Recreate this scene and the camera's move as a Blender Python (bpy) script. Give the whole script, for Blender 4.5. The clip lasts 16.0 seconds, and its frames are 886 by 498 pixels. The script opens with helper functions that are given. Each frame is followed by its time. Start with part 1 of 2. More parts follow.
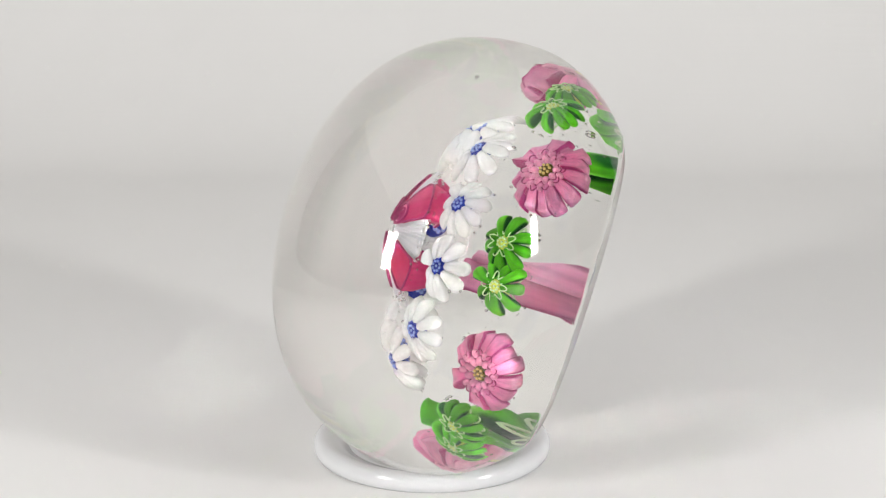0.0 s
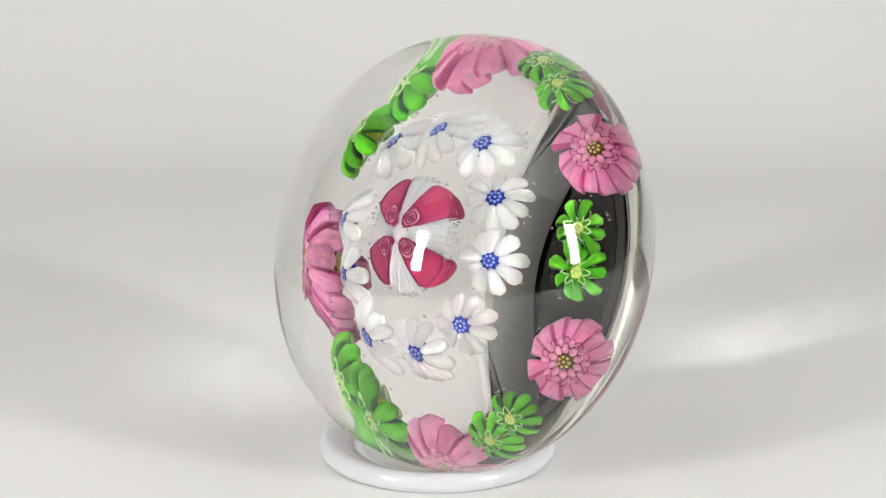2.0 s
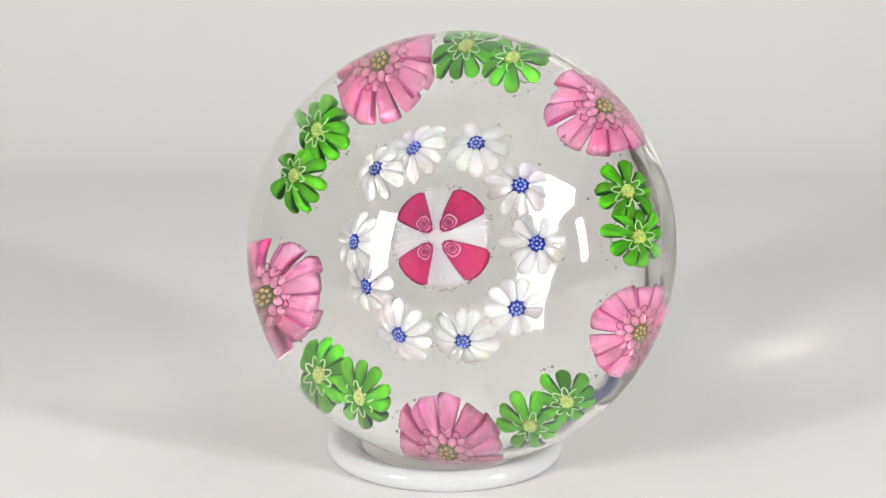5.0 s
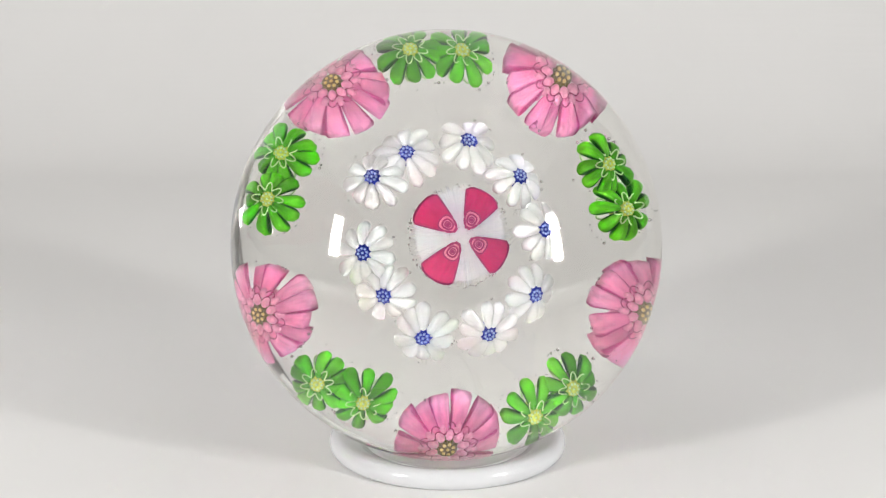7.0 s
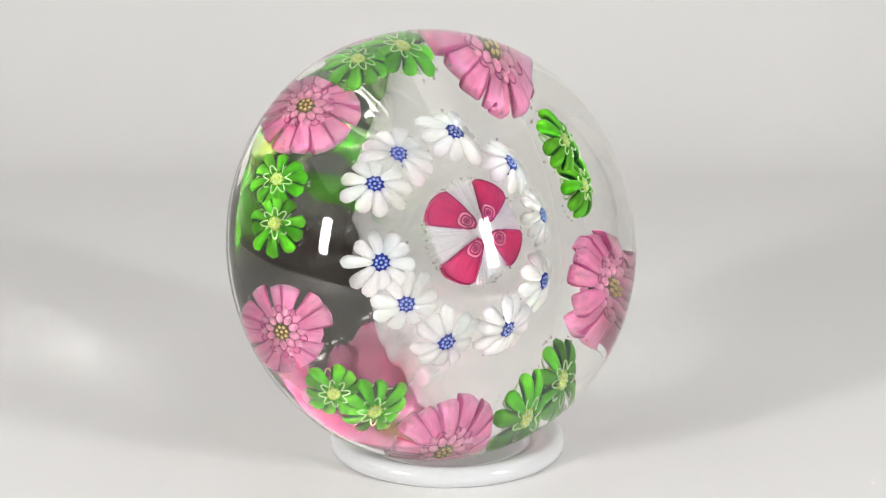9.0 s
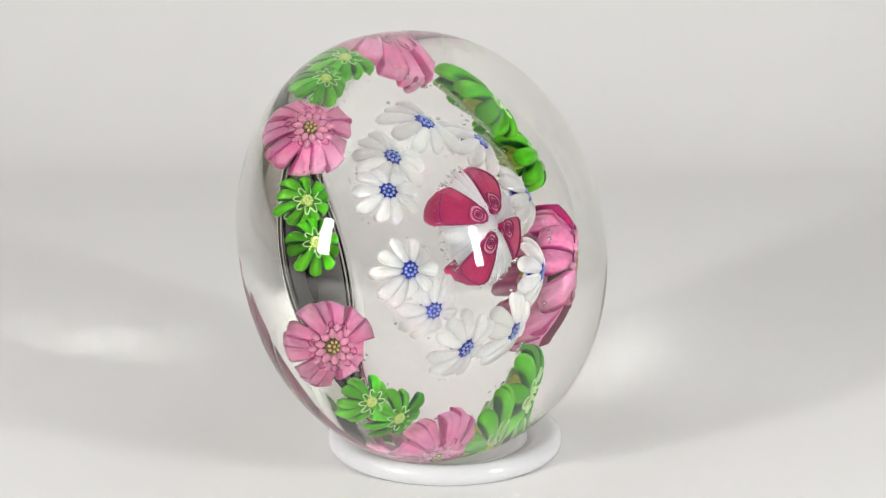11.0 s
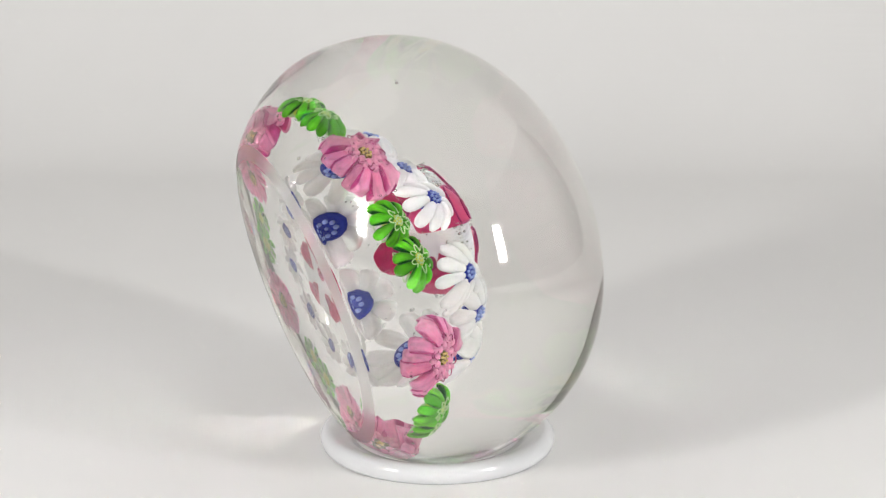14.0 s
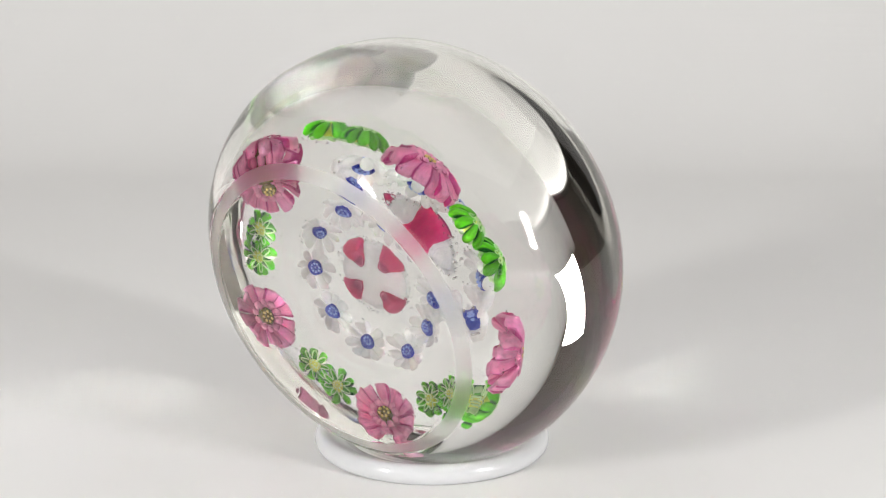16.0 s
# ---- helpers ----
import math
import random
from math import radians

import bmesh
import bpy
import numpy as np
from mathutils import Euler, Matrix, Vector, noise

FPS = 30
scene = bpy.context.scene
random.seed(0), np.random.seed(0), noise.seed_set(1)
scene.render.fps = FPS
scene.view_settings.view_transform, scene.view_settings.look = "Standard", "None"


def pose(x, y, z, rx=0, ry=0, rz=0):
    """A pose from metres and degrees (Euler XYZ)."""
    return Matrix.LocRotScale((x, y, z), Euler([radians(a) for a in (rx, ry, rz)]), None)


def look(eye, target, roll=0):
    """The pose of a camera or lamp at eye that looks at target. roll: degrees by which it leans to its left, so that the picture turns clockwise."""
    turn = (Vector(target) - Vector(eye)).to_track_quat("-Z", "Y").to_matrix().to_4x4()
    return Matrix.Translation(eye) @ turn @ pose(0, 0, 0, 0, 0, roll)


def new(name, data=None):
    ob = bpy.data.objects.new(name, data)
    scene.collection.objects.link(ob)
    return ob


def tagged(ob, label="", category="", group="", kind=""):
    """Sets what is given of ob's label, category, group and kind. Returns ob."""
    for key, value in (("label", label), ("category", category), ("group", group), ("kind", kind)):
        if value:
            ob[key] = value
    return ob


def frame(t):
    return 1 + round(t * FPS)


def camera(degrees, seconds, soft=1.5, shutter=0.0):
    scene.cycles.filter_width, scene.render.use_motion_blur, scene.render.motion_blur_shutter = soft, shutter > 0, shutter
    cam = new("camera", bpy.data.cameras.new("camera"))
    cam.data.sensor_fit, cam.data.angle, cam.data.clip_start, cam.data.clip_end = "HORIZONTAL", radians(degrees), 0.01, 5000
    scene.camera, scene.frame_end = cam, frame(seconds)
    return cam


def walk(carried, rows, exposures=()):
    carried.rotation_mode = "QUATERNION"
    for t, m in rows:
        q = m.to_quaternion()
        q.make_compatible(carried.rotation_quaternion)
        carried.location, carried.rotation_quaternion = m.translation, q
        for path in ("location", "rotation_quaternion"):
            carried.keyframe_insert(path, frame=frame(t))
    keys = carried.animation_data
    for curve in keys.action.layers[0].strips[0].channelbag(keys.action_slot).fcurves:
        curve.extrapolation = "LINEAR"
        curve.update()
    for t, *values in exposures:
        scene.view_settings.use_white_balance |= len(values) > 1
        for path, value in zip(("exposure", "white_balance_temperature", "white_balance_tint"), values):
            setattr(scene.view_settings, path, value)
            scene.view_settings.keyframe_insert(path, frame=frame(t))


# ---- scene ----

# fitted numbers: lengths in millimetres, angles in degrees
MM = 0.001
CAM_EYE = (0.001017, -0.306033, 0.118964)
CAM_PITCH, CAM_ROLL = -14.775, 0.086
FOV = 27.339
SPIN0, SPIN_RATE = -94.23, 14.764
TILT = 16.954
BASE = (2.521, 24.683, 31.577)

cam = camera(FOV, 16.0, soft=1.3)
CAM_POSE = pose(*CAM_EYE, 90 + CAM_PITCH) @ pose(0, 0, 0, 0, 0, CAM_ROLL)
walk(cam, [(0.0, CAM_POSE), (16.0, CAM_POSE)], [(0.0, 0.0), (16.0, 0.0)])

# ---- light: two strip softboxes in front and a large one overhead, in a dim room ----
world = bpy.data.worlds.new("dim_room")
scene.world = world
# the glass focuses light on the paper sharply
scene.cycles.sample_clamp_indirect, scene.cycles.blur_glossy = 0.0, 0.0
world.use_nodes = True
world.node_tree.nodes["Background"].inputs["Color"].default_value = (0.9, 0.95, 1.0, 1)
world.node_tree.nodes["Background"].inputs["Strength"].default_value = 0.02


def softbox(name, eye, target, w, h, power):
    lamp = bpy.data.lights.new(name, "AREA")
    lamp.shape, lamp.size, lamp.size_y, lamp.energy = "RECTANGLE", w, h, power
    lamp.color = (1.0, 0.995, 0.985)
    ob = new(name, lamp)
    ob.matrix_world = look(eye, target)
    return ob


softbox("softbox_front_left", (-0.307, -0.304, 0.157), (0, 0, 0.04), 0.047, 0.128, 1.41)
softbox("softbox_front_right", (0.343, -0.277, 0.147), (0, 0, 0.04), 0.037, 0.134, 1.41)
softbox("softbox_overhead", (0, 0.02, 0.60), (0, 0.0201, 0), 1.30, 1.10, 3.2)


# ---- materials ----
def shader(name):
    m = bpy.data.materials.new(name)
    m.use_nodes = True
    return m, m.node_tree.nodes, m.node_tree.links, m.node_tree.nodes["Principled BSDF"]


def plain(name, colour, rough=0.5, vary=0.12, scale=900.0, bump=0.0, gloss=0.5, stretch=(1, 1, 1), depth=0.0002):
    m, n, l, b = shader(name)
    tex = n.new("ShaderNodeTexNoise")
    tex.inputs["Scale"].default_value, tex.inputs["Detail"].default_value = scale, 4
    geo, fit = n.new("ShaderNodeTexCoord"), n.new("ShaderNodeMapping")
    fit.inputs["Scale"].default_value = stretch
    l.new(geo.outputs["Object"], fit.inputs["Vector"])
    l.new(fit.outputs["Vector"], tex.inputs["Vector"])
    ramp = n.new("ShaderNodeValToRGB")
    ramp.color_ramp.elements[0].position, ramp.color_ramp.elements[1].position = 0.3, 0.7
    ramp.color_ramp.elements[0].color = (*[c * (1 - vary) for c in colour], 1)
    ramp.color_ramp.elements[1].color = (*[min(1, c * (1 + vary)) for c in colour], 1)
    l.new(tex.outputs["Fac"], ramp.inputs["Fac"])
    l.new(ramp.outputs["Color"], b.inputs["Base Color"])
    b.inputs["Roughness"].default_value = rough
    b.inputs["Specular IOR Level"].default_value = gloss
    if bump:
        bn = n.new("ShaderNodeBump")
        bn.inputs["Strength"].default_value, bn.inputs["Distance"].default_value = bump, depth
        l.new(tex.outputs["Fac"], bn.inputs["Height"])
        l.new(bn.outputs["Normal"], b.inputs["Normal"])
    return m


def petal_glass(name, inner, outer, r0, r1, vary=0.12, rim=None, half=(0.4, 1.5), soak=0.8, depth=0.0012):
    """Opaque coloured glass: colour runs from inner to outer along a petal, with fine drawn streaks."""
    m, n, l, b = shader(name)
    geo, sep = n.new("ShaderNodeTexCoord"), n.new("ShaderNodeSeparateXYZ")
    l.new(geo.outputs["Object"], sep.inputs[0])
    rng = n.new("ShaderNodeMapRange")
    rng.inputs["From Min"].default_value, rng.inputs["From Max"].default_value = r0 * MM, r1 * MM
    l.new(sep.outputs["X"], rng.inputs["Value"])
    mix = n.new("ShaderNodeMix")
    mix.data_type = "RGBA"
    l.new(rng.outputs["Result"], mix.inputs["Factor"])
    mix.inputs["A"].default_value, mix.inputs["B"].default_value = (*inner, 1), (*outer, 1)
    fit, tex, info = n.new("ShaderNodeMapping"), n.new("ShaderNodeTexNoise"), n.new("ShaderNodeObjectInfo")
    fit.inputs["Scale"].default_value = (0.2, 1.8, 1.0)
    tex.inputs["Scale"].default_value, tex.inputs["Detail"].default_value = 900, 3
    tex.noise_dimensions = "4D"
    l.new(geo.outputs["Object"], fit.inputs["Vector"])
    l.new(fit.outputs["Vector"], tex.inputs["Vector"])
    big = n.new("ShaderNodeMath")
    big.operation = "MULTIPLY"
    big.inputs[1].default_value = 40.0
    l.new(info.outputs["Random"], big.inputs[0])
    l.new(big.outputs[0], tex.inputs["W"])
    val, add = n.new("ShaderNodeMapRange"), n.new("ShaderNodeMath")
    val.inputs["From Min"].default_value, val.inputs["From Max"].default_value = 0.3, 0.7
    val.inputs["To Min"].default_value, val.inputs["To Max"].default_value = 1 - vary, 1 + vary
    l.new(tex.outputs["Fac"], val.inputs["Value"])
    each = n.new("ShaderNodeMapRange")
    each.inputs["To Min"].default_value, each.inputs["To Max"].default_value = 1 - vary, 1 + vary
    l.new(info.outputs["Random"], each.inputs["Value"])
    add.operation = "MULTIPLY"
    l.new(val.outputs["Result"], add.inputs[0])
    l.new(each.outputs["Result"], add.inputs[1])
    hsv = n.new("ShaderNodeHueSaturation")
    l.new(add.outputs[0], hsv.inputs["Value"])
    l.new(mix.outputs["Result"], hsv.inputs["Color"])
    if rim:
        # a darker casing line along both flanks of the petal
        wide, side, rel, step, cased = [n.new(k) for k in ("ShaderNodeMapRange", "ShaderNodeMath", "ShaderNodeMath", "ShaderNodeMapRange", "ShaderNodeMix")]
        wide.inputs["From Min"].default_value, wide.inputs["From Max"].default_value = r0 * MM, r1 * MM
        wide.inputs["To Min"].default_value, wide.inputs["To Max"].default_value = half[0] * MM, half[1] * MM
        l.new(sep.outputs["X"], wide.inputs["Value"])
        side.operation, rel.operation = "ABSOLUTE", "DIVIDE"
        l.new(sep.outputs["Y"], side.inputs[0])
        l.new(side.outputs[0], rel.inputs[0])
        l.new(wide.outputs["Result"], rel.inputs[1])
        step.inputs["From Min"].default_value, step.inputs["From Max"].default_value = 0.66, 0.93
        step.interpolation_type = "SMOOTHSTEP"
        l.new(rel.outputs[0], step.inputs["Value"])
        cased.data_type = "RGBA"
        l.new(step.outputs["Result"], cased.inputs["Factor"])
        l.new(mix.outputs["Result"], cased.inputs["A"])
        cased.inputs["B"].default_value = (*rim, 1)
        l.new(cased.outputs["Result"], hsv.inputs["Color"])
    l.new(hsv.outputs["Color"], b.inputs["Base Color"])
    b.inputs["Roughness"].default_value, b.inputs["Specular IOR Level"].default_value = 0.45, 0.15
    bn = n.new("ShaderNodeBump")
    bn.inputs["Strength"].default_value, bn.inputs["Distance"].default_value = 0.5, 0.00025
    l.new(tex.outputs["Fac"], bn.inputs["Height"])
    l.new(bn.outputs["Normal"], b.inputs["Normal"])
    # light soaks a little way into the coloured glass
    b.inputs["Subsurface Weight"].default_value = soak
    b.inputs["Subsurface Radius"].default_value, b.inputs["Subsurface Scale"].default_value = (1.0, 0.97, 0.98), depth
    return m


def threads(name):
    """Milky glass drawn in fine radial threads."""
    m, n, l, b = shader(name)
    geo, fan, tex, ramp = [n.new(k) for k in ("ShaderNodeTexCoord", "ShaderNodeTexGradient", "ShaderNodeTexNoise", "ShaderNodeValToRGB")]
    fan.gradient_type, tex.noise_dimensions = "RADIAL", "1D"
    tex.inputs["Scale"].default_value, tex.inputs["Detail"].default_value = 150, 3
    l.new(geo.outputs["Object"], fan.inputs["Vector"])
    l.new(fan.outputs["Fac"], tex.inputs["W"])
    ramp.color_ramp.elements[0].position, ramp.color_ramp.elements[1].position = 0.32, 0.55
    ramp.color_ramp.elements[0].color, ramp.color_ramp.elements[1].color = (0.82, 0.83, 0.87, 1), (0.94, 0.94, 0.96, 1)
    l.new(tex.outputs["Fac"], ramp.inputs["Fac"])
    l.new(ramp.outputs["Color"], b.inputs["Base Color"])
    b.inputs["Roughness"].default_value, b.inputs["Specular IOR Level"].default_value = 0.5, 0.15
    return m


def glass(name, ior=1.59, rough=0.0, wave=0.0, dark_lift=0.0):
    m, n, l, b = shader(name)
    n.remove(b)
    g = n.new("ShaderNodeBsdfGlass")
    g.inputs["IOR"].default_value, g.inputs["Roughness"].default_value = ior, rough
    g.inputs["Color"].default_value = (0.99, 0.988, 0.972, 1)
    l.new(g.outputs[0], n["Material Output"].inputs["Surface"])
    if wave:
        geo, tex, bn = n.new("ShaderNodeTexCoord"), n.new("ShaderNodeTexNoise"), n.new("ShaderNodeBump")
        tex.inputs["Scale"].default_value, tex.inputs["Detail"].default_value = 200, 1.0
        bn.inputs["Strength"].default_value, bn.inputs["Distance"].default_value = 1.0, wave
        l.new(geo.outputs["Object"], tex.inputs["Vector"])
        l.new(tex.outputs["Fac"], bn.inputs["Height"])
        l.new(bn.outputs["Normal"], g.inputs["Normal"])
    if dark_lift:
        # mottled translucent haze, added to lighten internal reflections that render too black
        haze, mix = n.new("ShaderNodeBsdfTranslucent"), n.new("ShaderNodeMixShader")
        haze.inputs["Color"].default_value = (0.92, 0.88, 0.80, 1)
        mottle, at, span = n.new("ShaderNodeTexNoise"), n.new("ShaderNodeTexCoord"), n.new("ShaderNodeMapRange")
        mottle.inputs["Scale"].default_value, mottle.inputs["Detail"].default_value = 90, 5
        span.inputs["From Min"].default_value, span.inputs["From Max"].default_value = 0.3, 0.7
        span.inputs["To Min"].default_value, span.inputs["To Max"].default_value = dark_lift * 0.4, dark_lift * 1.6
        l.new(at.outputs["Object"], mottle.inputs["Vector"])
        l.new(mottle.outputs["Fac"], span.inputs["Value"])
        l.new(span.outputs["Result"], mix.inputs["Fac"])
        l.new(g.outputs[0], mix.inputs[1])
        l.new(haze.outputs[0], mix.inputs[2])
        l.new(mix.outputs[0], n["Material Output"].inputs["Surface"])
    return m


M_SWEEP = plain("matte_white_paper", (0.80, 0.790, 0.778), 0.85, 0.012, 14.0, gloss=0.2)
M_WALL = plain("dark_room_wall", (0.24, 0.22, 0.20), 0.9, 0.2, 4.0)
# pale beige for the added left wall, to bounce light into the glass
M_BOUNCE = plain("pale_beige_bounce", (0.60, 0.53, 0.45), 0.9, 0.2, 6.0)
M_RING = plain("white_plastic", (0.66, 0.663, 0.675), 0.16, 0.01, 200.0)
M_GLASS = glass("clear_crystal_glass")
# the last number is the added haze that greys the base's black reflections
M_FLAT = glass("polished_base_glass", 1.59, 0.012, 0.00013, 0.04)
M_GROUND = glass("ground_glass", 1.59, 0.35)
M_BUBBLE = glass("air_bubble", 0.629)
M_WHITE = petal_glass("white_opaque_glass", (0.88, 0.90, 0.94), (0.96, 0.96, 0.96), 0.6, 2.0, 0.015, soak=0.7, depth=0.002)
M_NAVY = plain("dark_blue_glass", (0.02, 0.04, 0.36), 0.4, gloss=0.15)
M_BLUE = plain("pale_blue_glass", (0.34, 0.45, 0.84), 0.4, gloss=0.15)
M_PINK = petal_glass("pink_glass", (0.80, 0.20, 0.41), (0.92, 0.39, 0.60), 2.15, 6.3, 0.18, (0.54, 0.07, 0.24), (0.55, 1.56), depth=0.0007)
M_CELL = plain("pale_pink_glass", (0.86, 0.34, 0.52), 0.4, 0.2, 1500.0, gloss=0.15)
M_WINE = plain("wine_red_glass", (0.42, 0.05, 0.17), 0.4, gloss=0.15)
M_ROSE = petal_glass("rose_red_glass", (0.62, 0.045, 0.16), (0.68, 0.065, 0.20), 1.0, 5.6, 0.10, depth=0.0005)
M_LINE = plain("light_rose_glass", (0.92, 0.36, 0.48), 0.4, gloss=0.15)
M_MILK = threads("milky_white_glass")
M_GREEN = petal_glass("green_glass", (0.07, 0.36, 0.02), (0.15, 0.60, 0.03), 0.8, 3.9, 0.34, (0.006, 0.085, 0.015), (0.42, 1.12), depth=0.0004)
M_LIME = plain("pale_green_glass", (0.66, 0.86, 0.50), 0.4, gloss=0.15)
M_YELLOW = plain("yellow_green_glass", (0.66, 0.72, 0.14), 0.4, 0.25, 2500.0, gloss=0.15)
M_OLIVE = plain("olive_glass", (0.16, 0.12, 0.02), 0.4, gloss=0.15)
M_GOLD = plain("ochre_glass", (0.75, 0.58, 0.18), 0.4, gloss=0.15)


# ---- mesh helpers ----
def mesh_of(name, bm, *mats, smooth=True):
    me = bpy.data.meshes.new(name)
    bm.to_mesh(me)
    bm.free()
    me.polygons.foreach_set("use_smooth", [smooth] * len(me.polygons))
    for m in mats:
        me.materials.append(m)
    return me


def part(name, me, parent, m=None, label=""):
    ob = new(name, me)
    ob.parent = parent
    if m is not None:
        ob.matrix_basis = m
    return tagged(ob, label)


def lathe(outline, n=96, closed=False):
    bm = bmesh.new()
    rings = []
    for r, z in outline:
        if r < 1e-7:
            rings.append([bm.verts.new((0, 0, z))])
        else:
            rings.append([bm.verts.new((r * math.cos(a), r * math.sin(a), z)) for a in (2 * math.pi * i / n for i in range(n))])
    pairs = list(zip(rings, rings[1:])) + ([(rings[-1], rings[0])] if closed else [])
    for k, (a, b) in enumerate(pairs):
        for i in range(n):
            j = (i + 1) % n
            f = list(dict.fromkeys([a[i % len(a)], a[j % len(a)], b[j % len(b)], b[i % len(b)]]))
            if len(f) > 2:
                bm.faces.new(f).material_index = 0
    bmesh.ops.recalc_face_normals(bm, faces=bm.faces)
    return bm


def tube(bm, path, r, n=6, closed=True):
    """A thin rod along a closed path."""
    rings = []
    cnt = len(path)
    for i, p in enumerate(path):
        d = (path[(i + 1) % cnt] - path[i - 1]).normalized()
        up = Vector((0, 0, 1))
        side = d.cross(up).normalized()
        up = side.cross(d).normalized()
        rings.append([bm.verts.new(p + r * (math.cos(a) * side + math.sin(a) * up)) for a in (2 * math.pi * k / n for k in range(n))])
    for i in range(cnt):
        a, b = rings[i], rings[(i + 1) % cnt]
        for k in range(n):
            bm.faces.new((a[k], a[(k + 1) % n], b[(k + 1) % n], b[k]))


def unit_ball(u, v):
    pts, faces = [(0, 0, 1)], []
    for i in range(1, v):
        b = math.pi * i / v
        pts += [(math.sin(b) * math.cos(2 * math.pi * k / u), math.sin(b) * math.sin(2 * math.pi * k / u), math.cos(b)) for k in range(u)]
    pts.append((0, 0, -1))
    last = len(pts) - 1
    for k in range(u):
        j = (k + 1) % u
        faces.append((0, 1 + k, 1 + j))
        faces += [(1 + i * u + k, 1 + (i + 1) * u + k, 1 + (i + 1) * u + j, 1 + i * u + j) for i in range(v - 2)]
        faces.append((1 + (v - 2) * u + k, last, 1 + (v - 2) * u + j))
    return np.array(pts), faces


def balls(name, mats, mat, u=10, v=7):
    """One mesh of rounded beads, each a unit ball under its own matrix."""
    pts, faces = unit_ball(u, v)
    verts, all_faces = [], []
    for k, m in enumerate(mats):
        m = np.array(m)
        verts.append(pts @ m[:3, :3].T + m[:3, 3])
        all_faces += [tuple(c + k * len(pts) for c in f) for f in faces]
    me = bpy.data.meshes.new(name)
    me.from_pydata(np.concatenate(verts).tolist(), [], all_faces)
    me.polygons.foreach_set("use_smooth", [True] * len(me.polygons))
    me.materials.append(mat)
    return me


def bead(x, y, z, r, flat=1.0):
    """A bead's matrix, from millimetres."""
    return Matrix.Translation((x * MM, y * MM, z * MM)) @ Matrix.Diagonal((r * MM, r * MM, r * flat * MM, 1))


# ---- the white sweep, floor into back wall, and the tent and room round it ----
def sheet(name, pts, x0, x1, mat, thick=0.0006):
    bm = bmesh.new()
    top = [[bm.verts.new((x, y, z)) for x in (x0, x1)] for y, z in pts]
    low = [[bm.verts.new((x, y + thick, z - thick)) for x in (x0, x1)] for y, z in pts]
    for side in (top, low):
        for a, b in zip(side, side[1:]):
            bm.faces.new((a[0], a[1], b[1], b[0]))
    for k in (0, 1):
        for i in range(len(pts) - 1):
            bm.faces.new((top[i][k], top[i + 1][k], low[i + 1][k], low[i][k]))
    bmesh.ops.recalc_face_normals(bm, faces=bm.faces)
    return new(name, mesh_of(name, bm, mat, smooth=False))


BEND, WALL_Y = 0.10, 0.330
pts = [(-0.42, 0.0), (WALL_Y - BEND, 0.0)]
pts += [(WALL_Y - BEND + BEND * math.sin(a), BEND * (1 - math.cos(a))) for a in (radians(1.5 * i) for i in range(1, 61))]
pts += [(WALL_Y, 0.62)]
tagged(sheet("backdrop", pts, -0.42, 0.42, M_SWEEP), "seamless matte white paper sweep under the glass", "backdrop", kind="structure")


def board(name, x0, x1, y0, y1, z0, z1, mat, label):
    bm = bmesh.new()
    bmesh.ops.create_cube(bm, size=1.0, matrix=Matrix.Translation(((x0 + x1) / 2, (y0 + y1) / 2, (z0 + z1) / 2)) @ Matrix.Diagonal((x1 - x0, y1 - y0, z1 - z0, 1)))
    return tagged(new(name, mesh_of(name, bm, mat, smooth=False)), label, "wall", kind="structure")


# unseen left wall, set close and pale to brighten the glass's dark side
board("bounce_wall_left", -1.05, -0.95, -1.6, 1.4, -0.05, 2.0, M_BOUNCE, "unseen pale beige wall added beside the table to lighten dark reflections in the glass")
board("wall_right", 1.8, 1.9, -1.6, 1.4, -0.05, 2.0, M_WALL, "plain dim room wall beside the table")
board("wall_south", -0.95, 1.8, -1.6, -1.5, -0.05, 2.0, M_WALL, "plain dim room wall behind the viewer")
board("wall_north", -0.95, 1.8, 1.3, 1.4, -0.05, 2.0, M_WALL, "plain dim room wall behind the backdrop")
board("ceiling", -1.05, 1.9, -1.6, 1.4, 2.0, 2.1, M_WALL, "plain dim room ceiling")
board("floor", -0.95, 1.9, -1.6, 1.4, -0.05, -0.008, M_WALL, "plain dark table top under the paper sweep")

# ---- paperweight ----
R_BASE, R_MAX, W_MAX, HEIGHT, P_TOP, P_LOW = 26.4, 38.0, 19.7, 52.5, 2.192, 1.95


def outline():
    low = W_MAX / (1 - (R_BASE / R_MAX) ** P_LOW) ** (1 / P_LOW)
    pts = [(0, 0), (12, 0), (24.6, 0), (25.1, 0.05), (26.9, 0.75), (27.5, 1.0)]
    for i in range(2, 30):
        w = W_MAX * i / 30
        if w > 1.15:
            pts.append((R_MAX * (1 - ((W_MAX - w) / low) ** P_LOW) ** (1 / P_LOW), w))
    for i in range(73):
        a = math.pi / 2 * i / 72
        c, s = math.cos(a) ** (2 / P_TOP), math.sin(a) ** (2 / P_TOP)
        pts.append((R_MAX * c if i < 72 else 0, W_MAX + (HEIGHT - W_MAX) * s))
    return [(r * MM, w * MM) for r, w in pts]


weight = tagged(new("paperweight"), "clear domed glass paperweight with pink, green and white flower canes inside", "paperweight")
bm = lathe(outline(), 160)
for f in bm.faces:
    c = f.calc_center_median()
    if 0.02 * MM < c.z < 0.9 * MM and math.hypot(c.x, c.y) > 24.9 * MM:
        f.material_index = 1
    elif c.z < 0.02 * MM:
        f.material_index = 2
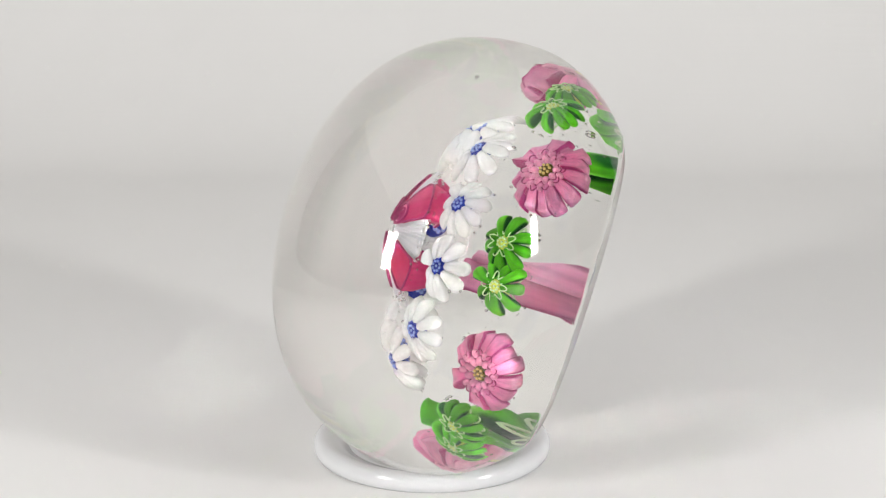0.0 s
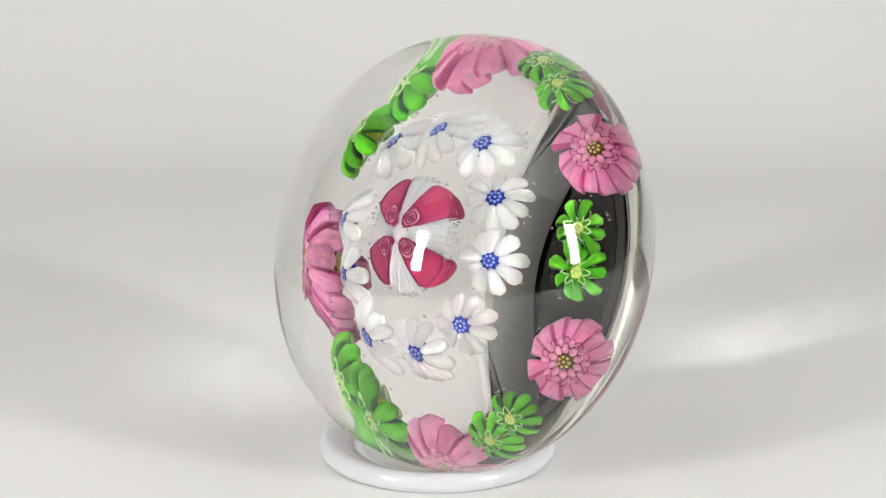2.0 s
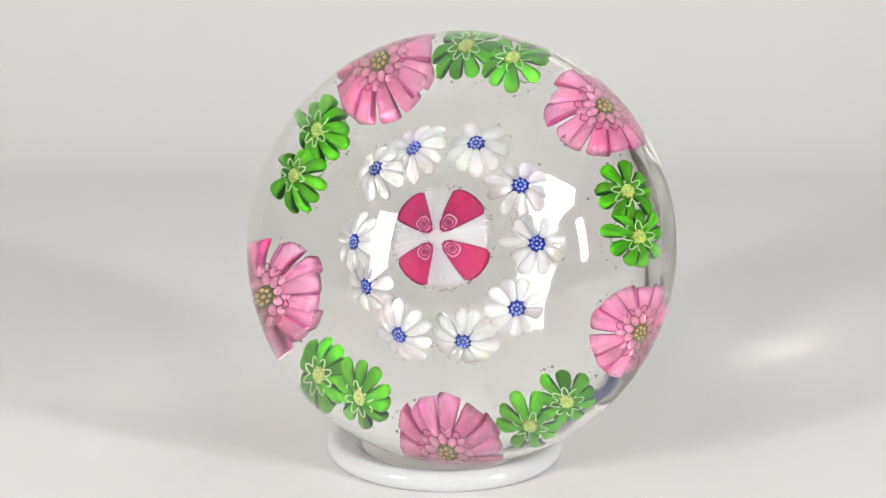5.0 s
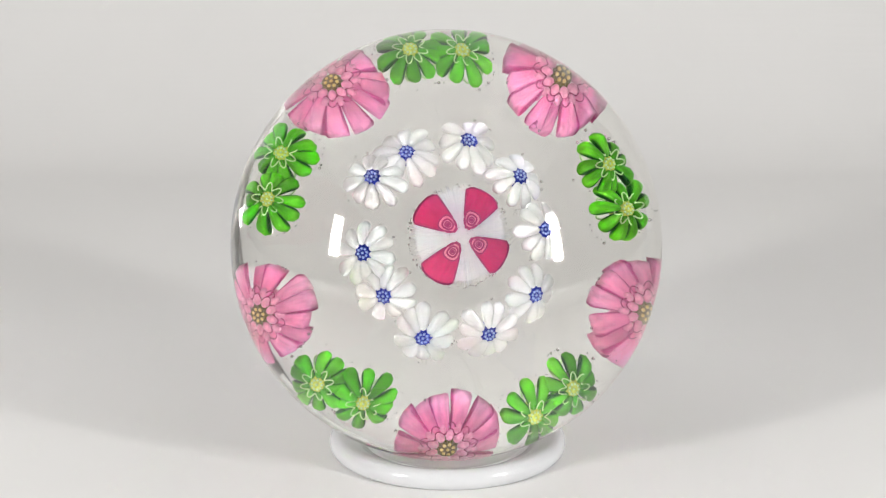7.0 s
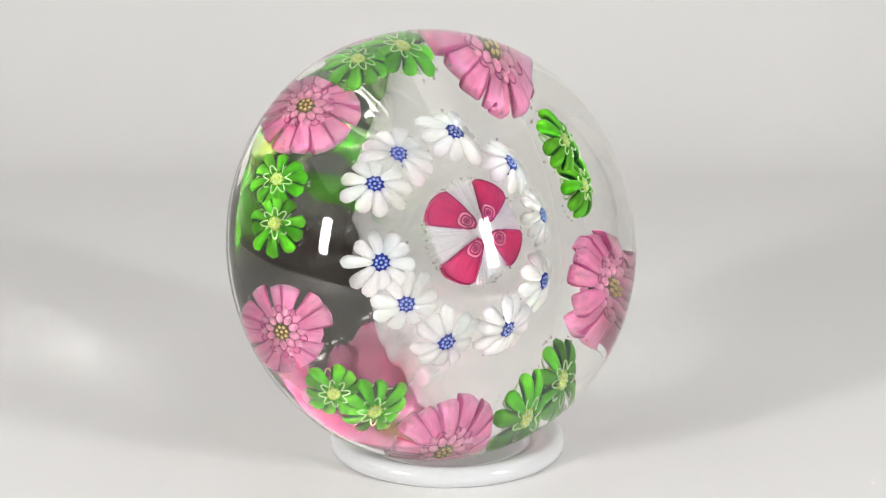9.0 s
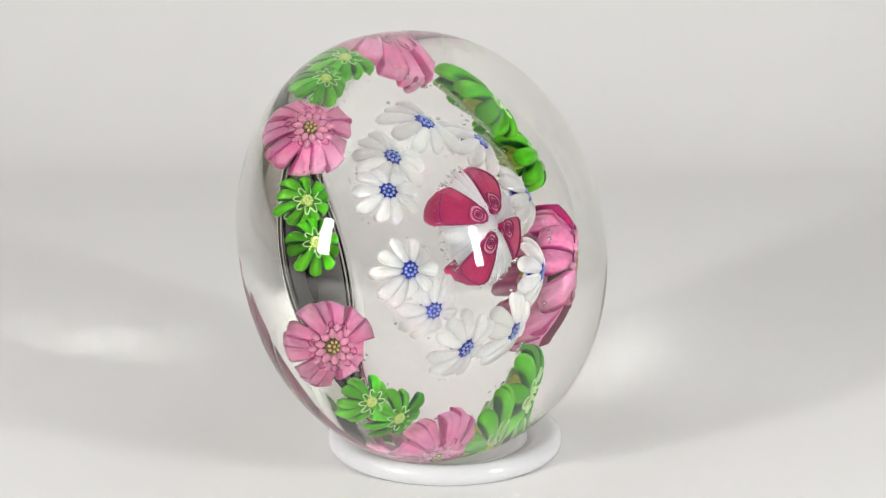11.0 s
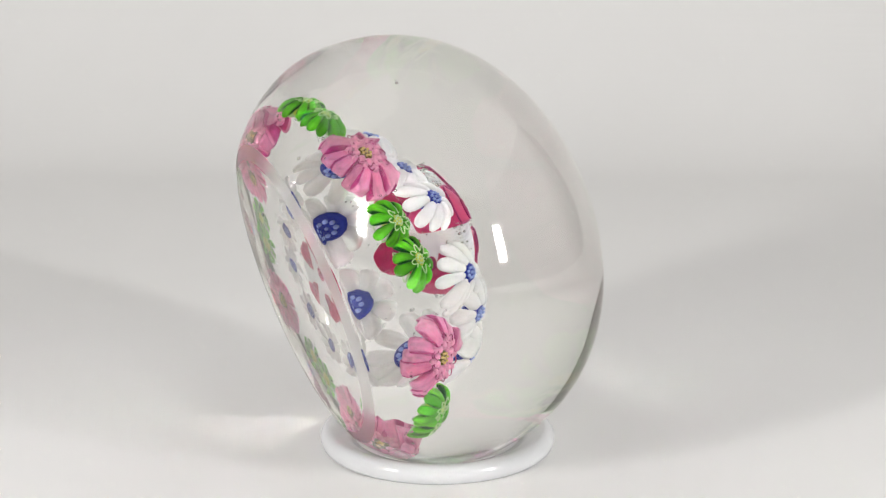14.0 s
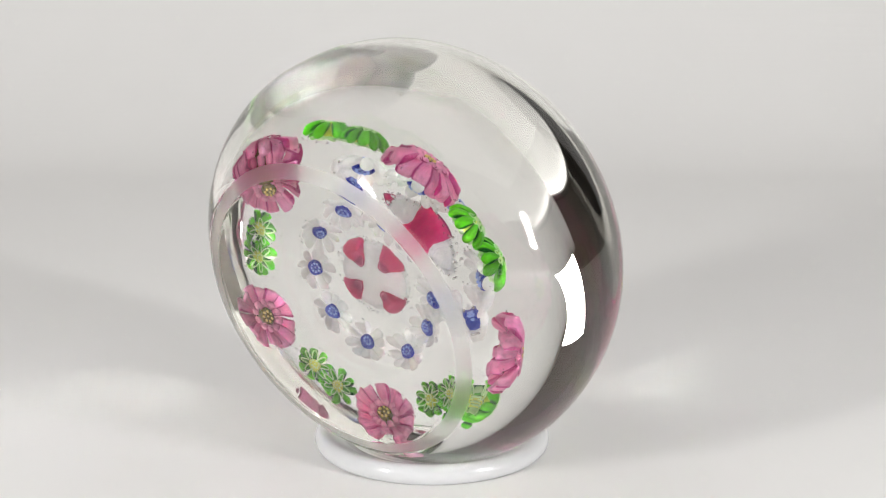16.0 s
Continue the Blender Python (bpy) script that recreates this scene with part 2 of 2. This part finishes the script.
part("glass_body", mesh_of("glass_body", bm, M_GLASS, M_GROUND, M_FLAT), weight, None, "clear crystal dome with a flat ground base")


def petal(r0, r1, half0, half1, z0, z1, high0, high1, tip, dent=0.0, full=2.5, seed=0):
    """One petal along x: a bent, rounded bar that swells and droops to its tip (millimetres)."""
    rnd = random.Random(seed)
    bm, rings, ns, nv = bmesh.new(), [], 11, 12
    sway = rnd.uniform(-0.05, 0.05)
    for i in range(ns):
        s = i / (ns - 1)
        s = s ** 0.8
        end = math.sqrt(max(0.0, 1 - max(0.0, (s - tip) / (1 - tip)) ** 2.4)) if s < 1 else 0.02
        start = min(1.0, 0.35 + s / 0.12 * 0.65)
        r = r0 + (r1 - r0) * s
        hw, hh = (half0 + (half1 - half0) * s) * end * start, (high0 + (high1 - high0) * s) * (0.25 + 0.75 * end) * start
        zc = z0 + (z1 - z0) * s ** 1.7
        ring = []
        for k in range(nv):
            a = 2 * math.pi * k / nv
            c, d = math.cos(a), math.sin(a)
            y = hw * math.copysign(abs(c) ** (2 / full), c)
            z = hh * math.copysign(abs(d) ** (2 / full), d) - dent * hh * (1 - abs(c)) * (d > 0)
            ring.append(bm.verts.new(((r + 0.1 * r1 * dent * abs(c) * (s > 0.9)) * MM, (y + sway * r1 * s * s) * MM, (zc + z) * MM)))
        rings.append(ring)
    for a, b in zip(rings, rings[1:]):
        for k in range(nv):
            bm.faces.new((a[k], a[(k + 1) % nv], b[(k + 1) % nv], b[k]))
    bm.faces.new(rings[0])
    bm.faces.new(rings[-1])
    bmesh.ops.recalc_face_normals(bm, faces=bm.faces)
    return bm


PINK_PETALS = [mesh_of("petal", petal(2.15, 5.8 + 0.35 * (k % 3), 0.55, 1.46 + 0.16 * (k % 2), -0.62, -2.7, 0.62, 1.15, 0.92, 0.25 + 0.45 * (k % 2), 3.4, k), M_PINK) for k in range(5)]
GREEN_PETALS = [mesh_of("petal", petal(0.7, 3.65 + 0.28 * (k % 3), 0.36, 1.13, -0.35, -1.8, 0.55, 0.85, 0.64, 0, 2.3, 20 + k), M_GREEN) for k in range(4)]
WHITE_PETALS = [mesh_of("petal", petal(0.8, 4.0 + 0.35 * (k % 3), 0.44, 1.2, -0.2, -1.75, 0.42, 0.6, 0.58, 0, 2.2, 40 + k), M_WHITE) for k in range(4)]


def rod(r_top, r_low, z_top, z_low, mat, name):
    """The heart of a cane: a short rod with rounded ends."""
    pts = [(0, z_top), (r_top * 0.55, z_top - 0.05), (r_top * 0.9, z_top - 0.22), (r_top, z_top - 0.5), (r_low, z_low + 0.4), (r_low * 0.85, z_low + 0.1), (0, z_low)]
    return mesh_of(name, lathe([(r * MM, z * MM) for r, z in pts], 18), mat)


def dots(count, ring, r, mat, name, flat=0.7, z=0.0, mid=True, back=None):
    """Small beads on both ends of a cane."""
    mats = []
    for lev, far in ((z, ring), (back, ring * 1.3)):
        if lev is None:
            continue
        if mid:
            mats.append(bead(0, 0, lev, r, flat))
        for k in range(count):
            a = 2 * math.pi * (k + 0.3) / count
            mats.append(bead(far * math.cos(a), far * math.sin(a), lev, r * far / ring, flat))
    return balls(name, mats, mat)


def cells():
    """The ring of small cells round the heart of a pink flower, on both of its faces."""
    mats = []
    for z, far in ((-0.22, 1.95), (-2.5, 2.6)):
        if z > -1:
            for k in range(10):
                mats.append(Matrix.Rotation(2 * math.pi * (k + 0.5) / 10, 4, "Z") @ Matrix.Translation((2.95 * MM, 0, -0.28 * MM)) @ Matrix.Diagonal((0.72 * MM, 0.50 * MM, 0.48 * MM, 1)))
        for k in range(10):
            mats.append(Matrix.Rotation(2 * math.pi * k / 10, 4, "Z") @ Matrix.Translation((far * MM, 0, z * MM)) @ Matrix.Diagonal((0.78 * MM, 0.57 * far / 1.95 * MM, 0.50 * MM, 1)))
    return balls("cell_ring", mats, M_CELL)


def wavy(points, r_in, r_out, z_in, z_out, rod, mat, name):
    bm, path = bmesh.new(), []
    for i in range(points * 10):
        a = 2 * math.pi * i / (points * 10)
        k = 0.5 + 0.5 * math.cos(points * a)
        k = k ** 0.8
        path.append(Vector(((r_in + (r_out - r_in) * k) * MM * math.cos(a), (r_in + (r_out - r_in) * k) * MM * math.sin(a), (z_in + (z_out - z_in) * k) * MM)))
    tube(bm, path, rod * MM, 6)
    return mesh_of(name, bm, mat)


PINK_CORE, PINK_DOTS, PINK_CELLS = rod(1.25, 1.6, 0.12, -3.0, M_OLIVE, "core"), dots(7, 0.74, 0.23, M_GOLD, "stamen_dots", 1.0, 0.08, True, -2.98), cells()
PINK_LINE = wavy(10, 2.1, 2.78, -0.05, -0.22, 0.085, M_WINE, "cell_outline")
PINK_COLLAR = wavy(10, 2.75, 3.75, -0.02, -0.12, 0.075, M_WINE, "cell_outline")
GREEN_CORE, GREEN_DOTS = rod(1.08, 1.2, 0.12, -2.1, M_YELLOW, "core"), dots(9, 0.62, 0.16, M_LIME, "stamen_dots", 1.0, 0.07, True, -2.1)
GREEN_STAR = wavy(8, 1.1, 2.1, 0.10, -0.02, 0.085, M_LIME, "star_outline")
GREEN_BACK = wavy(8, 1.2, 3.0, -2.0, -2.2, 0.11, M_LIME, "star_outline")
WHITE_CORE, WHITE_STAR = rod(1.36, 1.6, 0.16, -1.3, M_NAVY, "core"), dots(8, 0.62, 0.19, M_BLUE, "core_star", 0.8, 0.14, True, -1.27)


def cane(name, rho, phi, w, lean, group):
    ob = new(name)
    ob.parent = weight
    ob.matrix_basis = Matrix.Translation((rho * math.cos(phi) * MM, rho * math.sin(phi) * MM, w * MM)) @ Matrix.Rotation(phi, 4, "Z") @ Matrix.Rotation(radians(lean), 4, "Y")
    return tagged(ob, group=group)


def ring_of(ob, shapes, count, rnd, wide=1.0, jitter=0.12, tip=0.09):
    turn = rnd.uniform(0, 6.28)
    for k in range(count):
        a = turn + 2 * math.pi * (k + rnd.uniform(-jitter, jitter)) / count
        s = rnd.uniform(0.92, 1.06)
        m = Matrix.Rotation(a, 4, "Z") @ Matrix.Rotation(rnd.uniform(-tip, tip), 4, "Y") @ Matrix.Rotation(rnd.uniform(-0.25, 0.25), 4, "X") @ Matrix.Diagonal((s, wide * rnd.uniform(0.9, 1.08), rnd.uniform(0.92, 1.1), 1))
        part("petal", shapes[rnd.randrange(len(shapes))], ob, m)


def white_flower(rho, phi, w, seed):
    ob, rnd = cane("white_flower", rho, radians(phi), w, 38, "white flowers"), random.Random(seed)
    ring_of(ob, WHITE_PETALS, rnd.choice((9, 9, 10)), rnd)
    part("core", WHITE_CORE, ob, None, "dark blue heart")
    part("core_star", WHITE_STAR, ob, Matrix.Rotation(rnd.uniform(0, 1), 4, "Z"), "pale blue star")
    return tagged(ob, "white glass flower with a blue heart")


def green_flower(rho, phi, w, seed):
    ob, rnd = cane("green_flower", rho, radians(phi), w, 50, "green flowers"), random.Random(seed)
    ring_of(ob, GREEN_PETALS, rnd.choice((9, 10)), rnd)
    part("core", GREEN_CORE, ob, None, "yellow-green heart")
    part("stamen_dots", GREEN_DOTS, ob)
    turn = Matrix.Rotation(rnd.uniform(0, 1), 4, "Z")
    part("star_outline", GREEN_STAR, ob, turn, "pale green star line")
    part("star_outline", GREEN_BACK, ob, turn, "pale green star line")
    return tagged(ob, "bright green glass flower with a yellow heart")


def pink_flower(rho, phi, w, seed):
    ob, rnd = cane("pink_flower", rho, radians(phi), w, 50, "pink flowers"), random.Random(seed)
    ring_of(ob, PINK_PETALS, 14, rnd, 1.0, 0.16, 0.13)
    part("core", PINK_CORE, ob, None, "dark olive heart")
    part("stamen_dots", PINK_DOTS, ob, None, "ochre dots")
    part("cell_ring", PINK_CELLS, ob)
    part("cell_outline", PINK_LINE, ob, None, "wine red outline")
    part("cell_outline", PINK_COLLAR, ob, None, "wine red outline")
    return tagged(ob, "pink glass flower with an ochre heart")


# radius, bearing and height of each flower's heart in the glass
WHITES = ((14.1, 79, 23.0), (13.8, 115, 22.7), (14.3, 139, 23.4), (12.7, 184, 24.1), (12.3, 214, 24.3), (13.7, 249, 24.1), (13.4, 288, 24.3), (13.3, 325, 23.9), (12.7, 6, 23.6), (13.0, 43, 23.4))
PINKS = ((24.8, 122, 16.5), (25.0, 198, 15.6), (24.7, 52, 14.9), (25.5, 340, 15.0), (25.0, 269, 15.7))
GREENS = ((23.4, 148, 16.2), (23.2, 163, 16.8), (24.4, 97, 16.2), (24.1, 82, 16.7), (22.8, 24, 17.2), (23.0, 9, 16.5), (23.5, 225, 16.0), (22.4, 240, 17.0), (23.7, 296, 16.2), (23.6, 310, 16.5))
for k, p in enumerate(WHITES):
    white_flower(*p, 100 + k)
for k, p in enumerate(PINKS):
    pink_flower(*p, 200 + k)
for k, p in enumerate(GREENS):
    green_flower(*p, 300 + k)


def dome_z(r):
    return -1.7 * (r / 6.2) ** 2


def sector_at(s, t, half_deg=23.0, r0=1.2, r1=7.3):
    """A place on a sector's face, from its tip (s 0) to its rim (s 1) and across it (t -1 to 1), in millimetres."""
    rim = 1 - 0.07 * abs(t) ** 5 * s
    r = (r0 + (r1 - r0) * s) * rim
    half = radians(half_deg) * (0.55 + 0.45 * min(1, s / 0.3)) * (1.12 - 0.12 * s)
    return r * math.cos(half * t), r * math.sin(half * t), r


def sector_block():
    """A chunky rounded sector that narrows towards its foot."""
    bm, nr, na = bmesh.new(), 10, 10
    levels = []
    for drop, grow in ((0.0, 0.93), (0.22, 1.0), (1.2, 0.92), (2.4, 0.7), (3.0, 0.5)):
        rows = []
        for i in range(nr + 1):
            row = []
            for j in range(na + 1):
                x, y, r = sector_at(i / nr, 2 * j / na - 1)
                x, y = 3.9 + (x - 3.9) * grow, y * grow
                row.append(bm.verts.new((x * MM, y * MM, (0.45 + dome_z(r) - drop) * MM)))
            rows.append(row)
        levels.append(rows)
    for rows in (levels[0], levels[-1]):
        for i in range(nr):
            for j in range(na):
                bm.faces.new((rows[i][j], rows[i + 1][j], rows[i + 1][j + 1], rows[i][j + 1]))
    edge_loop = [(i, 0) for i in range(nr)] + [(nr, j) for j in range(na)] + [(i, na) for i in range(nr, 0, -1)] + [(0, j) for j in range(na, 0, -1)]
    for up, low in zip(levels, levels[1:]):
        for k, (i, j) in enumerate(edge_loop):
            p, q = edge_loop[(k + 1) % len(edge_loop)]
            bm.faces.new((up[i][j], up[p][q], low[p][q], low[i][j]))
    bmesh.ops.recalc_face_normals(bm, faces=bm.faces)
    return bm


def sector_outline():
    """The dark casing line along the edge of a sector's face."""
    path = [(i / 9, -1) for i in range(9)] + [(1, 2 * j / 9 - 1) for j in range(9)] + [(1 - i / 9, 1) for i in range(9)] + [(0, 1 - 2 * j / 4) for j in range(4)]
    bm, pts = bmesh.new(), []
    for u, t in path:
        x, y, r = sector_at(u, t)
        pts.append(Vector(((3.9 + (x - 3.9) * 0.97) * MM, y * 0.97 * MM, (0.43 + dome_z(r)) * MM)))
    tube(bm, pts, 0.12 * MM, 6)
    return mesh_of("casing_line", bm, M_WINE)


def scroll_ring(half, n=28):
    pts = []
    for i in range(n):
        a = 2 * math.pi * i / n
        c, d = math.cos(a), math.sin(a)
        x = 2.7 + half * 1.25 * math.copysign(abs(c) ** 0.8, c)
        y = half * 1.05 * math.copysign(abs(d) ** 0.8, d) * (0.8 + 0.17 * (x - 1.2))
        pts.append((x, y))
    return pts


def scroll_plate():
    """The pale rose rounded field near a sector's tip."""
    bm = bmesh.new()
    top = [bm.verts.new((x * MM, y * MM, (0.50 + dome_z(x)) * MM)) for x, y in scroll_ring(0.95)]
    low = [bm.verts.new((v.co.x, v.co.y, v.co.z - 0.3 * MM)) for v in top]
    mid = bm.verts.new((2.7 * MM, 0, (0.52 + dome_z(2.7)) * MM))
    n = len(top)
    for i in range(n):
        j = (i + 1) % n
        bm.faces.new((top[i], top[j], mid))
        bm.faces.new((top[i], low[i], low[j], top[j]))
    bmesh.ops.recalc_face_normals(bm, faces=bm.faces)
    return mesh_of("scroll_field", bm, M_LINE)


def scroll_lines():
    bm = bmesh.new()
    for half, thick in ((1.0, 0.12), (0.60, 0.13), (0.32, 0.10), (0.08, 0.17)):
        tube(bm, [Vector((x * MM, y * MM, (0.52 + dome_z(x)) * MM)) for x, y in scroll_ring(half)], thick * MM, 6)
    return mesh_of("scroll_lines", bm, M_WINE)


SECTORS = (58, 140, 235, 329)


def milky_dome():
    """The white body of the centre cane: a shallow cup, slightly ribbed along its radii."""
    bm = lathe([(r * MM, z * MM) for r, z in [(0, -0.05)] + [(k * 0.5, -0.05 + dome_z(k * 0.5)) for k in range(1, 13)] + [(6.3, -1.85), (6.35, -2.1), (5.0, -2.5), (3.0, -2.6), (0, -2.4)]], 96)
    rnd = random.Random(5)
    ribs = [rnd.uniform(-1, 1) for k in range(96)]
    for v in bm.verts:
        r = math.hypot(v.co.x, v.co.y) / MM
        k = int(round(math.atan2(v.co.y, v.co.x) / (2 * math.pi) * 96)) % 96
        v.co.z += 0.07 * ribs[k] * min(1, r / 3) * MM
    return mesh_of("white_body", bm, M_MILK)


def thread_fan():
    """Fine drawn threads between the sectors, ragged at the rim."""
    bm, rnd = bmesh.new(), random.Random(6)
    for k in range(230):
        a = 2 * math.pi * (k + rnd.uniform(-0.4, 0.4)) / 230
        near = min(abs((math.degrees(a) + 60 - c + 180) % 360 - 180) for c in SECTORS)
        if near < 20:
            continue
        end, r0, half = rnd.uniform(6.4, 7.4), rnd.uniform(1.2, 2.6), rnd.uniform(0.05, 0.11)
        rings = []
        for i in range(7):
            r = r0 + (end - r0) * i / 6
            z = dome_z(r) + rnd.uniform(0.0, 0.03) + 0.05
            w = half * (0.45 + 0.55 * r / 6) * (1 if i < 6 else 0.35)
            c, d = math.cos(a), math.sin(a)
            rings.append([bm.verts.new(((r * c - u * w * d) * MM, (r * d + u * w * c) * MM, (z + v * 0.12) * MM)) for u, v in ((-1, 0), (0, 0.8), (1, 0), (0, -1))])
        for p, q in zip(rings, rings[1:]):
            for i in range(4):
                bm.faces.new((p[i], p[(i + 1) % 4], q[(i + 1) % 4], q[i]))
    return mesh_of("white_threads", bm, M_MILK)


heart = cane("centre_cane", 0.9, radians(60), 27.9, 0, "")
tagged(heart, "round cane of four rose red sectors and white threads")
part("white_body", milky_dome(), heart, None, "milky white glass body")
tagged(part("white_threads", thread_fan(), heart, None, "milky white radial threads"), "milky white radial threads", kind="stuff")
SECTOR, CASING, FIELD, SCROLL = mesh_of("rose_sector", sector_block(), M_ROSE), sector_outline(), scroll_plate(), scroll_lines()
for a in SECTORS:
    sector = part("rose_sector", SECTOR, heart, Matrix.Rotation(radians(a - 60), 4, "Z"), "rose red sector")
    part("casing_line", CASING, sector, None, "wine red edge line")
    part("scroll_field", FIELD, sector, None, "pale rose field")
    part("scroll_lines", SCROLL, sector, None, "wine red scroll lines")
    part("scroll_lines", SCROLL, sector, Matrix.Translation((1.2 * MM, 0, -3.72 * MM)) @ Matrix.Diagonal((1.0, 0.9, 1, 1)), "wine red scroll lines")
    part("scroll_field", FIELD, sector, Matrix.Translation((1.2 * MM, 0, -3.50 * MM)) @ Matrix.Diagonal((1.0, 0.9, 1, 1)), "pale rose field")


def bubbles():
    mats, rnd = [bead(-1.2, 22.0, 25.6, 0.22), bead(-0.5, 22.0, 25.7, 0.12)], random.Random(11)
    for k in range(190):
        a, r = rnd.uniform(0, 6.283), rnd.uniform(6.9, 7.4)
        mats.append(bead(0.45 + r * math.cos(a), 0.78 + r * math.sin(a), 25.6 + rnd.uniform(-0.5, 0.5), rnd.choice((0.06, 0.08, 0.10, 0.15))))
    for k in range(70):
        a, r = rnd.uniform(0, 6.283), 3.0 * math.sqrt(rnd.random())
        mats.append(bead(0.45 + r * math.cos(a), 0.78 + r * math.sin(a), 28.15 + rnd.uniform(-0.1, 0.25) + dome_z(r), rnd.choice((0.04, 0.05, 0.07))))
    for rho, phi, w in WHITES + PINKS + GREENS:
        outer, pink = rho > 20, (rho, phi, w) in PINKS
        c, s, t = math.cos(radians(phi)), math.sin(radians(phi)), radians(50 if outer else 33)
        for k in range(40 if pink else 22 if outer else 11):
            a, d = rnd.uniform(0, 6.283), rnd.uniform(6.1, 6.5) if pink else rnd.uniform(4.0, 4.4)
            u, v, dn = d * math.cos(a), d * math.sin(a), -2.4 if outer else -2.0
            rr, zz = rho + u * math.cos(t) + dn * math.sin(t), w - u * math.sin(t) + dn * math.cos(t)
            if rr < 28:
                mats.append(bead(rr * c - v * s, rr * s + v * c, zz, rnd.choice((0.05, 0.06, 0.06, 0.07, 0.08, 0.10, 0.18))))
    return balls("bubbles", mats, M_BUBBLE, 8, 6)


tagged(part("bubbles", bubbles(), weight, None, "tiny air bubbles trapped round the canes"), kind="stuff")

# ---- ring stand ----
RING_AT, RING_BACK = (1.8, -0.8), 4.5
stand = tagged(new("ring_stand"), "glossy white plastic ring stand on the white paper", "stand")
RIM = ((15.0, 0.0), (19.9, 0.0), (20.5, 0.08), (21.0, 0.5), (21.3, 1.4), (21.2, 2.3), (20.8, 3.0), (20.1, 3.4), (19.3, 3.4), (18.2, 3.05), (16.8, 2.5), (15.0, 1.75))
part("rim", mesh_of("rim", lathe([(r * MM, z * MM) for r, z in RIM], 128, True), M_RING), stand, None, "rounded glossy white rim")
DISH = ((0, 0), (14.95, 0.0), (14.95, 1.72), (13.0, 1.0), (10.0, 0.35), (0, 0.06))
part("dish", mesh_of("dish", lathe([(r * MM, z * MM) for r, z in DISH], 96), M_RING), stand, None, "shallow white hollow")


def motions():
    rows_w, rows_s = [], []
    for i in range(17):
        turn = pose(0, 0, 0, 0, 0, SPIN0 + SPIN_RATE * i)
        rows_w.append((float(i), turn @ pose(BASE[0] * MM, BASE[1] * MM, BASE[2] * MM, 90 - TILT)))
        rows_s.append((float(i), pose(0, RING_BACK * MM, 0) @ turn @ pose(RING_AT[0] * MM, RING_AT[1] * MM, 0)))
    walk(weight, rows_w)
    walk(stand, rows_s)


motions()
